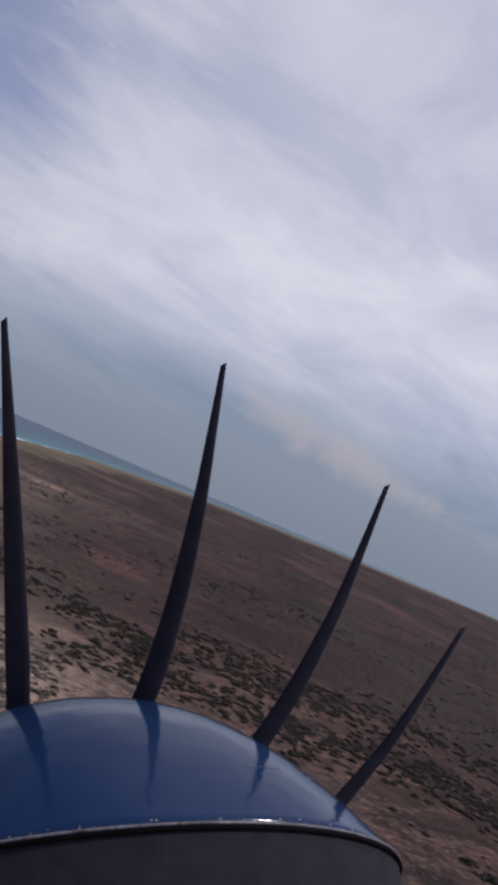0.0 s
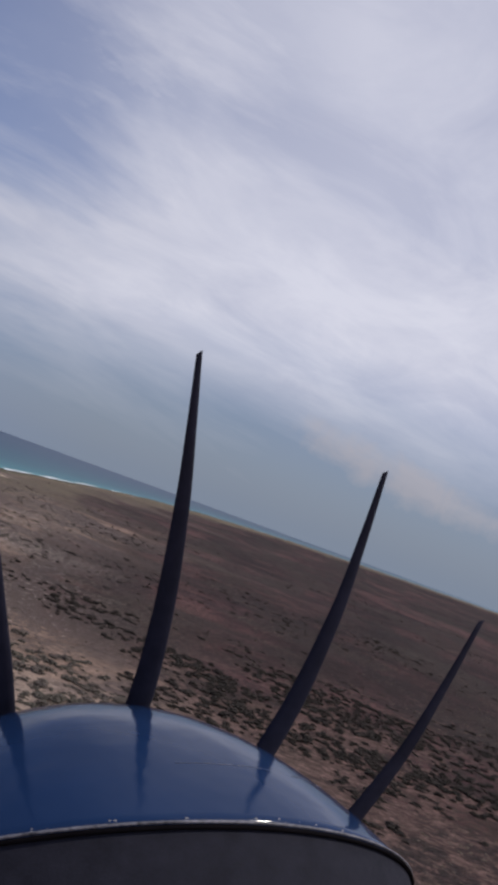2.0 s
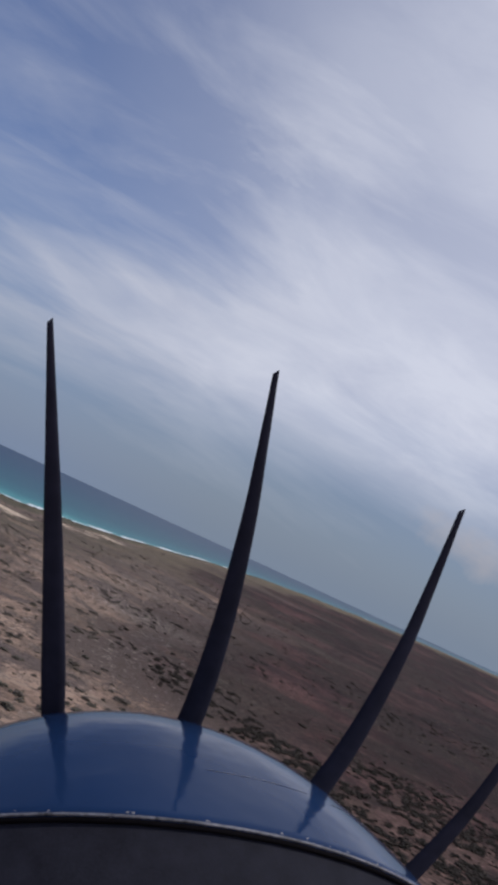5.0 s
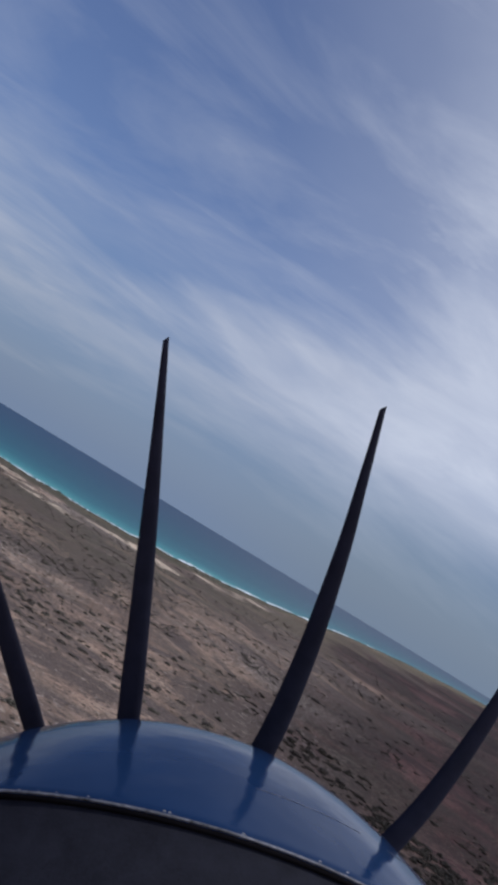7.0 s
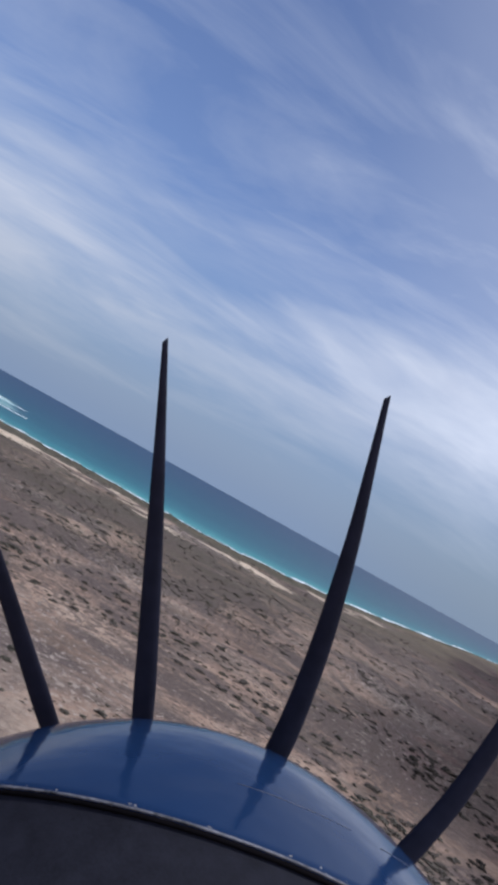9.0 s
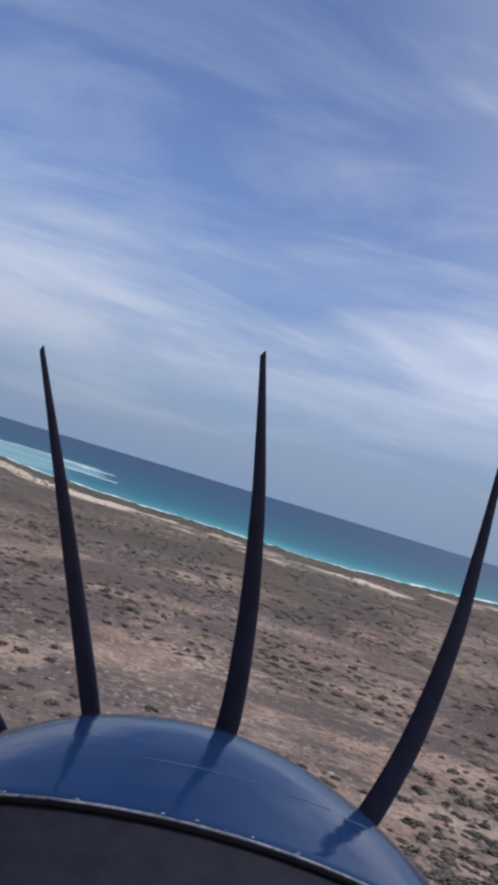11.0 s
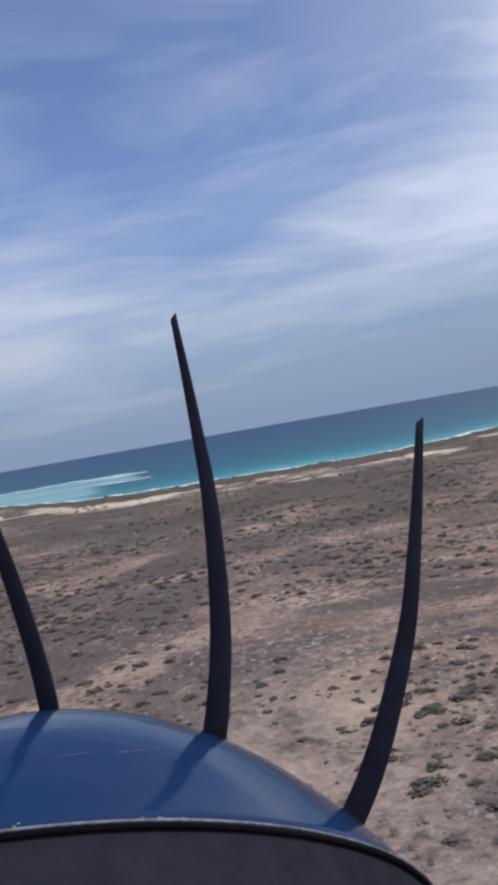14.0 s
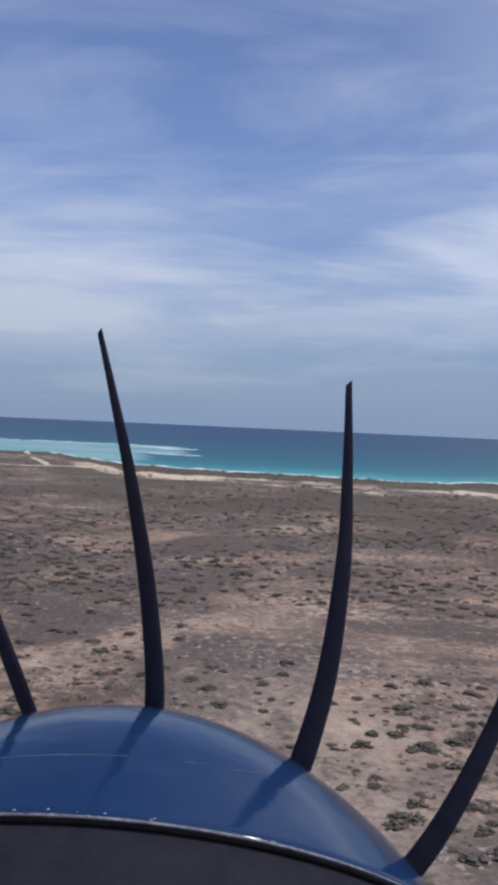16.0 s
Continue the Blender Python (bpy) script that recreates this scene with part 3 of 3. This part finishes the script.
# ---------- scrub ----------
def bush_arrays(rng, clumps):
    """A low, ragged shrub: many small tilted leaf clumps heaped over a few stems, open between."""
    verts, faces = [], []
    heads = [(rng.uniform(-0.19, 0.19), rng.uniform(-0.19, 0.19), rng.uniform(0.24, 0.34), rng.uniform(0.30, 0.44)) for _ in range(rng.randint(2, 4))]
    for c in range(clumps):
        hx, hy, rad, tall = rng.choice(heads)
        a, f = rng.uniform(0, 6.28), rng.random() ** 0.5
        up = rng.random()
        k = rad * f * math.sqrt(max(0.05, 1 - (up * 0.9) ** 2))
        cx, cy, cz = hx + math.cos(a) * k, hy + math.sin(a) * k, up * tall
        s = rng.uniform(0.09, 0.16) * (26 / clumps) ** 0.42
        tilt = Euler((rng.uniform(-0.7, 0.7), rng.uniform(-0.7, 0.7), rng.uniform(0, 6.28))).to_matrix()
        base = len(verts)
        pts = [(1, 0, 0), (0, 1, 0), (-1, 0, 0), (0, -1, 0), (0, 0, 0.8), (0, 0, -0.7)]
        for q in pts:
            w = tilt @ Vector(q) * s * rng.uniform(0.65, 1.35)
            verts.append((cx + w.x, cy + w.y, max(-0.03, cz + w.z)))
        for i0 in range(4):
            i1 = (i0 + 1) % 4
            faces += [(base + i0, base + i1, base + 4), (base + i1, base + i0, base + 5)]
    # short stems reach into the sand
    for hx, hy, rad, tall in heads:
        base = len(verts)
        for z0, r0 in ((-0.08, 0.035), (tall * 0.8, 0.012)):
            verts += [(hx + math.cos(t) * r0, hy + math.sin(t) * r0, z0) for t in (0, 2.09, 4.19)]
        faces += [(base + k, base + (k + 1) % 3, base + 3 + (k + 1) % 3, base + 3 + k) for k in range(3)]
    return np.array(verts), faces


def scatter():
    rng = random.Random(11)
    near_kinds = []
    for k in range(10):
        v, f = bush_arrays(rng, 170)
        me = bpy.data.meshes.new("shrub")
        me.from_pydata(v.tolist(), [], f)
        me.materials.append(M_PLANT)
        # second copy of each shrub in the shade-darkened leaf tones
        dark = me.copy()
        dark.materials[0] = M_THICKET_SHADED
        near_kinds.append((me, dark))
    far_kinds = [bush_arrays(rng, 9) for _ in range(12)]
    mid_kinds = [bush_arrays(rng, 24) for _ in range(12)]
    heaps = {False: ([], []), True: ([], [])}
    count, singles = {False: 0, True: 0}, 0
    stood = []
    tries = 0
    while tries < 72000:
        tries += 1
        az = rng.uniform(-70, 26)
        r = 80 * (1000 / 80) ** (rng.random() ** 0.72)
        x, y = polar(az, r)
        z, shore, _ = z_at(x, y)
        if shore < 9:
            continue
        d = float(dense_map(np.array([x]), np.array([y]), np.array([az]))[0])
        clump = noise.fractal(Vector((x * 0.018, y * 0.018, 3.1)), 1.0, 2.0, 4)
        broad = noise.fractal(Vector((x * 0.006, y * 0.009, 8.3)), 1.0, 2.0, 2)
        chance = 0.10 + 0.42 * clump + (0.16 + 1.5 * broad) * d + (0.35 if shore < 40 else 0.16 if shore < 170 else 0.0) - (0.22 if az > -9 or r < 122 else -0.12) * float(pale_map(np.array([x]), np.array([y]), np.array([az]))[0])
        if d > 0.4:
            drift = noise.fractal(Vector((x * 0.026, y * 0.026, 6.4)), 1.0, 2.0, 3)
            chance = chance * 0.3 if r > 300 else 0.7 * chance + 0.22 + 1.3 * drift
        elif 130 < r < 520:
            chance += 0.10
        if az > -20 and r < 200:
            chance *= 0.36
        if rng.random() > chance:
            continue
        size = rng.choice((1.7, 2.2, 2.6, 3.2, 4.0) if d > 0.5 and r < 300 else (1.0, 1.3, 1.7, 2.2, 3.0, 4.0)) * rng.uniform(0.8, 1.2)
        tall = size * (rng.uniform(0.26, 0.46) if r < 300 else rng.uniform(0.22, 0.40))
        turn = rng.uniform(0, 6.28)
        if r < 285 and -66 < az < 18 and singles < 290 and size > 2.4 and rng.random() < 0.6:
            if any(abs(x - q[0]) + abs(y - q[1]) < 0.75 * (size + q[2]) for q in stood):
                continue
            stood.append((x, y, size))
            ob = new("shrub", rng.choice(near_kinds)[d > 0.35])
            ob.matrix_world = Matrix.LocRotScale((x, y, z), Euler((0, 0, turn)), (size, size * rng.uniform(0.75, 1.2), tall))
            tagged(ob, "olive thicket shrub in closed brown scrub, darkened for cloud shade" if d > 0.35 else "low ragged grey-brown shrub on dry sand", "shrub", "scrub shrubs")
            singles += 1
            continue
        v, f = rng.choice(mid_kinds if r < 300 and size > 1.5 else far_kinds)
        c, s = math.cos(turn), math.sin(turn)
        q = v * np.array((size, size, tall))
        q = np.stack([q[:, 0] * c - q[:, 1] * s + x, q[:, 0] * s + q[:, 1] * c + y, q[:, 2] + z], -1)
        heap_v, heap_f = heaps[d > 0.35]
        heap_v.append(q)
        heap_f += [tuple(i + count[d > 0.35] for i in ff) for ff in f]
        count[d > 0.35] += len(q)
    for thick, label in ((False, "dry low grey-brown scrub scattered over sandy ground"), (True, "closed scrub inland of the point, darkened for cloud shade")):
        heap_v, heap_f = heaps[thick]
        ob = link("scrub", np.concatenate(heap_v), heap_f, M_THICKET_SHADED if thick else M_PLANT, smooth=False)
        tagged(ob, label, "scrub", kind="stuff")


def tussocks():
    """Small tufts in loose drifts over the near ground."""
    rng = random.Random(23)
    kinds = [bush_arrays(rng, 5) for _ in range(16)]
    allv, allf, count = [], [], 0
    for k in range(22000):
        az = rng.uniform(-58, 22)
        r = 85 * (560 / 85) ** (rng.random() ** 0.8)
        x, y = polar(az, r)
        drift = noise.fractal(Vector((x * 0.030, y * 0.045, 1.7)), 1.0, 2.0, 4) + 0.6 * noise.noise(Vector((x * 0.008, y * 0.011, 5.2)))
        if rng.random() > 0.08 + 0.9 * drift:
            continue
        z = z_at(x, y)[0]
        v, f = rng.choice(kinds)
        size = rng.uniform(0.45, 1.25) * (1 + 0.3 * (r > 300))
        t = rng.uniform(0, 6.28)
        c, q = math.cos(t) * size, math.sin(t) * size
        allv.append(np.stack([v[:, 0] * c - v[:, 1] * q + x, v[:, 0] * q + v[:, 1] * c + y, v[:, 2] * size * rng.uniform(0.2, 0.45) + z], -1))
        allf += [tuple(i + count for i in ff) for ff in f]
        count += len(v)
    ob = link("tussock", np.concatenate(allv), allf, M_TUFT, smooth=False)
    tagged(ob, "small dry brown grass tufts drifted over the sand", "grass tufts", kind="stuff")


scatter()
tussocks()

# ---------- the aircraft's nose ----------
# local axes: x right, y ahead, z up, the origin at the pilot's eye
aircraft = new("light_aircraft")
aircraft.matrix_world = BASE @ Matrix.Rotation(radians(-90), 4, "X")
tagged(aircraft, "blue light aircraft nose with black propeller blades", "aircraft")

# the nose swells round a line that runs ahead and upwards through its heart
MID = Vector((HEART.x, -HEART.z, HEART.y))
RISE = Vector((0.0024, 0.7016, 0.7126))
SIDE = (Vector((1, 0, 0)) - RISE * RISE.x).normalized()
CROWN = SIDE.cross(RISE).normalized()
RING, SWELL, LONG, FOOT = 0.0525, 0.8224, 1.8086, 0.9543


def skin(b, a, grow=0.0):
    """A point of the cowling: b runs from the windscreen's foot ahead, a round the nose from its crown."""
    reach = RING + (SWELL + grow) * math.cos(b)
    return MID + (CROWN * math.cos(a) + SIDE * math.sin(a)) * reach + RISE * (LONG + grow) * math.sin(b)


def part(name, bm, mat, parent, label="", smooth=True):
    me = bpy.data.meshes.new(name)
    bm.to_mesh(me)
    bm.free()
    me.materials.append(mat)
    if smooth:
        me.shade_smooth()
    ob = new(name, me)
    ob.parent = parent
    if label:
        tagged(ob, label)
    return ob


def loft(rings, closed=True, cap=True):
    bm = bmesh.new()
    rows = [[bm.verts.new(p) for p in ring] for ring in rings]
    n = len(rows[0])
    for a, b in zip(rows, rows[1:]):
        for j in range(n if closed else n - 1):
            bm.faces.new((a[j], a[(j + 1) % n], b[(j + 1) % n], b[j]))
    if cap and closed:
        bm.faces.new(rows[0][::-1])
        bm.faces.new(rows[-1])
    bmesh.ops.recalc_face_normals(bm, faces=bm.faces)
    return bm


def sweep(path, radius, sides=8, squash=1.0):
    rings = []
    for i, p in enumerate(path):
        t = (path[min(i + 1, len(path) - 1)] - path[max(i - 1, 0)]).normalized()
        u = t.cross(Vector((0, 0, 1))).normalized()
        v = u.cross(t)
        rings.append([p + u * math.cos(k * 6.2832 / sides) * radius * squash + v * math.sin(k * 6.2832 / sides) * radius for k in range(sides)])
    return loft(rings)


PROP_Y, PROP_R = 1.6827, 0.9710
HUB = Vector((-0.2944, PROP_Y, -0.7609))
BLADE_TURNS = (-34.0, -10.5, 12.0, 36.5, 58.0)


def build_nose():
    # the skin over the engine, then straight flanks down to a rounded belly
    rings = []
    wide = radians(100)
    low = HUB.z - 0.62
    for k in range(34):
        b = FOOT + (radians(86) - FOOT) * k / 33
        ring = [skin(b, -wide + 2 * wide * j / 90) for j in range(91)]
        right, left = ring[-1].copy(), ring[0].copy()
        ring += [right.lerp(Vector((right.x - 0.10 * f * f, right.y, low)), f) for f in (0.25, 0.5, 0.75, 0.92, 1.0)]
        ring += [Vector((right.x - 0.10, right.y, low)).lerp(Vector((left.x + 0.10, left.y, low)), f) - Vector((0, 0, 0.10 * math.sin(math.pi * f))) for f in (0.15, 0.32, 0.5, 0.68, 0.85)]
        ring += [left.lerp(Vector((left.x + 0.10 * f * f, left.y, low)), f) for f in (1.0, 0.92, 0.75, 0.5, 0.25)]
        rings.append([Vector((p.x, min(p.y, PROP_Y - 0.045), p.z)) for p in ring])
    cowl = part("cowling", loft(rings), M_PAINT, aircraft, "glossy blue engine cowling")
    # worn metal strip, seal and glareshield at the windscreen's foot
    a0, a1 = radians(-100), radians(100)
    turns = [a0 + (a1 - a0) * k / 130 for k in range(131)]
    line = [skin(FOOT, a) for a in turns]
    out = [CROWN * math.cos(a) + SIDE * math.sin(a) for a in turns]
    part("windscreen_strip", sweep([p + o * 0.001 + RISE * 0.002 for p, o in zip(line, out)], 0.0017, 8, 1.5), M_STEEL, aircraft, "worn bare metal windscreen strip")
    part("windscreen_seal", sweep([p - RISE * 0.0036 - o * 0.0004 for p, o in zip(line, out)], 0.0030, 10, 1.2), M_RUBBER, aircraft, "black rubber windscreen seal")
    rows = []
    for back, rise in ((0.0050, -0.0030), (0.012, -0.0032), (0.03, -0.0032), (0.08, -0.002), (0.16, 0.006), (0.28, 0.02), (0.36, 0.03), (0.37, 0.0)):
        rows.append([p - RISE * back + o * rise for p, o in zip(line, out)])
    part("glareshield", loft(rows, closed=False), M_DASH, aircraft, "matt charcoal glareshield")
    # pale hairlines across the top of the skin
    for b0, b1, q0, q1 in ((0.105, 0.115, 6, 26), (0.114, 0.125, 32, 40), (0.122, 0.138, 43, 51)):
        path = [skin(FOOT + b0 + (b1 - b0) * k / 30, radians(q0 + (q1 - q0) * k / 30), 0.0002) for k in range(31)]
        part("pale_hairline", sweep(path, 0.0003, 6), M_STEEL, cowl, "pale hairline across the cowling")
    # chips along the strip
    rng = random.Random(3)
    for k in range(60):
        a = radians(rng.uniform(-40, 50))
        c = skin(FOOT + abs(rng.gauss(0.003, 0.006)), a, 0.0004)
        bm = bmesh.new()
        m = rng.randint(6, 9)
        big = rng.uniform(0.0006, 0.0016)
        u, v = (CROWN * -math.sin(a) + SIDE * math.cos(a)), RISE
        top = [bm.verts.new(c + u * math.cos(j * 6.283 / m) * big * rng.uniform(0.7, 2.2) + v * math.sin(j * 6.283 / m) * big * rng.uniform(0.5, 1.0)) for j in range(m)]
        hub = bm.verts.new(c + (CROWN * math.cos(a) + SIDE * math.sin(a)) * 0.0006)
        for j in range(m):
            bm.faces.new((top[j], top[(j + 1) % m], hub))
        part("paint_chip", bm, M_CHIP, cowl, "weathered paint chip")


def spline(ps, k):
    out = []
    q = [ps[0] * 2 - ps[1], *ps, ps[-1] * 2 - ps[-2]]
    for i in range(1, len(q) - 2):
        for j in range(k):
            t = j / k
            out.append(0.5 * ((2 * q[i]) + (q[i + 1] - q[i - 1]) * t + (2 * q[i - 1] - 5 * q[i] + 4 * q[i + 1] - q[i + 2]) * t * t
                              + (3 * q[i] - q[i - 1] - 3 * q[i + 1] + q[i + 2]) * t ** 3))
    out.append(ps[-1])
    return out


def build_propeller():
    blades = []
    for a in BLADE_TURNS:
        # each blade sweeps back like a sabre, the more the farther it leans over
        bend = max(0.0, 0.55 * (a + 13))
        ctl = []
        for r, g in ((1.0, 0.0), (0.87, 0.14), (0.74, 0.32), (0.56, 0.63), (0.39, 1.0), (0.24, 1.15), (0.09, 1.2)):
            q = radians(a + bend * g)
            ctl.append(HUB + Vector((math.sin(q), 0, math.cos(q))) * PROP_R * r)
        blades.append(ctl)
    rings = []
    for y, r in ((-0.085, 0.05), (-0.08, 0.085), (0.0, 0.092), (0.05, 0.085), (0.13, 0.06), (0.19, 0.03), (0.205, 0.006)):
        rings.append([HUB + Vector((math.cos(k * 6.28318 / 32) * r, y, math.sin(k * 6.28318 / 32) * r)) for k in range(32)])
    hub = part("propeller", loft(rings), M_PAINT, aircraft, "propeller with a blue rounded hub and black blades")
    for ctl in blades:
        path = spline(ctl, 7)[::-1]
        n = len(path)
        rings = []
        for i, p in enumerate(path):
            f = i / (n - 1)
            t = (path[min(i + 1, n - 1)] - path[max(i - 1, 0)]).normalized()
            side = t.cross(Vector((0, 1, 0))).normalized()
            half = float(np.interp(f, (0, 0.2, 0.36, 0.54, 0.72, 0.97, 1.0), (0.0135, 0.0190, 0.0205, 0.0170, 0.0116, 0.0056, 0.0050)))
            thick = float(np.interp(f, (0, 0.4, 1.0), (0.005, 0.0035, 0.0014)))
            tw = radians(float(np.interp(f, (0, 1), (24, 8))))
            ax, ay = side * math.cos(tw) + Vector((0, 1, 0)) * math.sin(tw), Vector((0, 1, 0)) * math.cos(tw) - side * math.sin(tw)
            skew = t * (0.004 if i == n - 1 else 0.0)
            rings.append([p + ax * half * math.cos(a) + ay * thick * math.sin(a) - skew * math.cos(a) for a in [k * 6.28318 / 12 for k in range(12)]])
        part("propeller_blade", loft(rings), M_BLADE, hub, "black tapered propeller blade")


build_nose()
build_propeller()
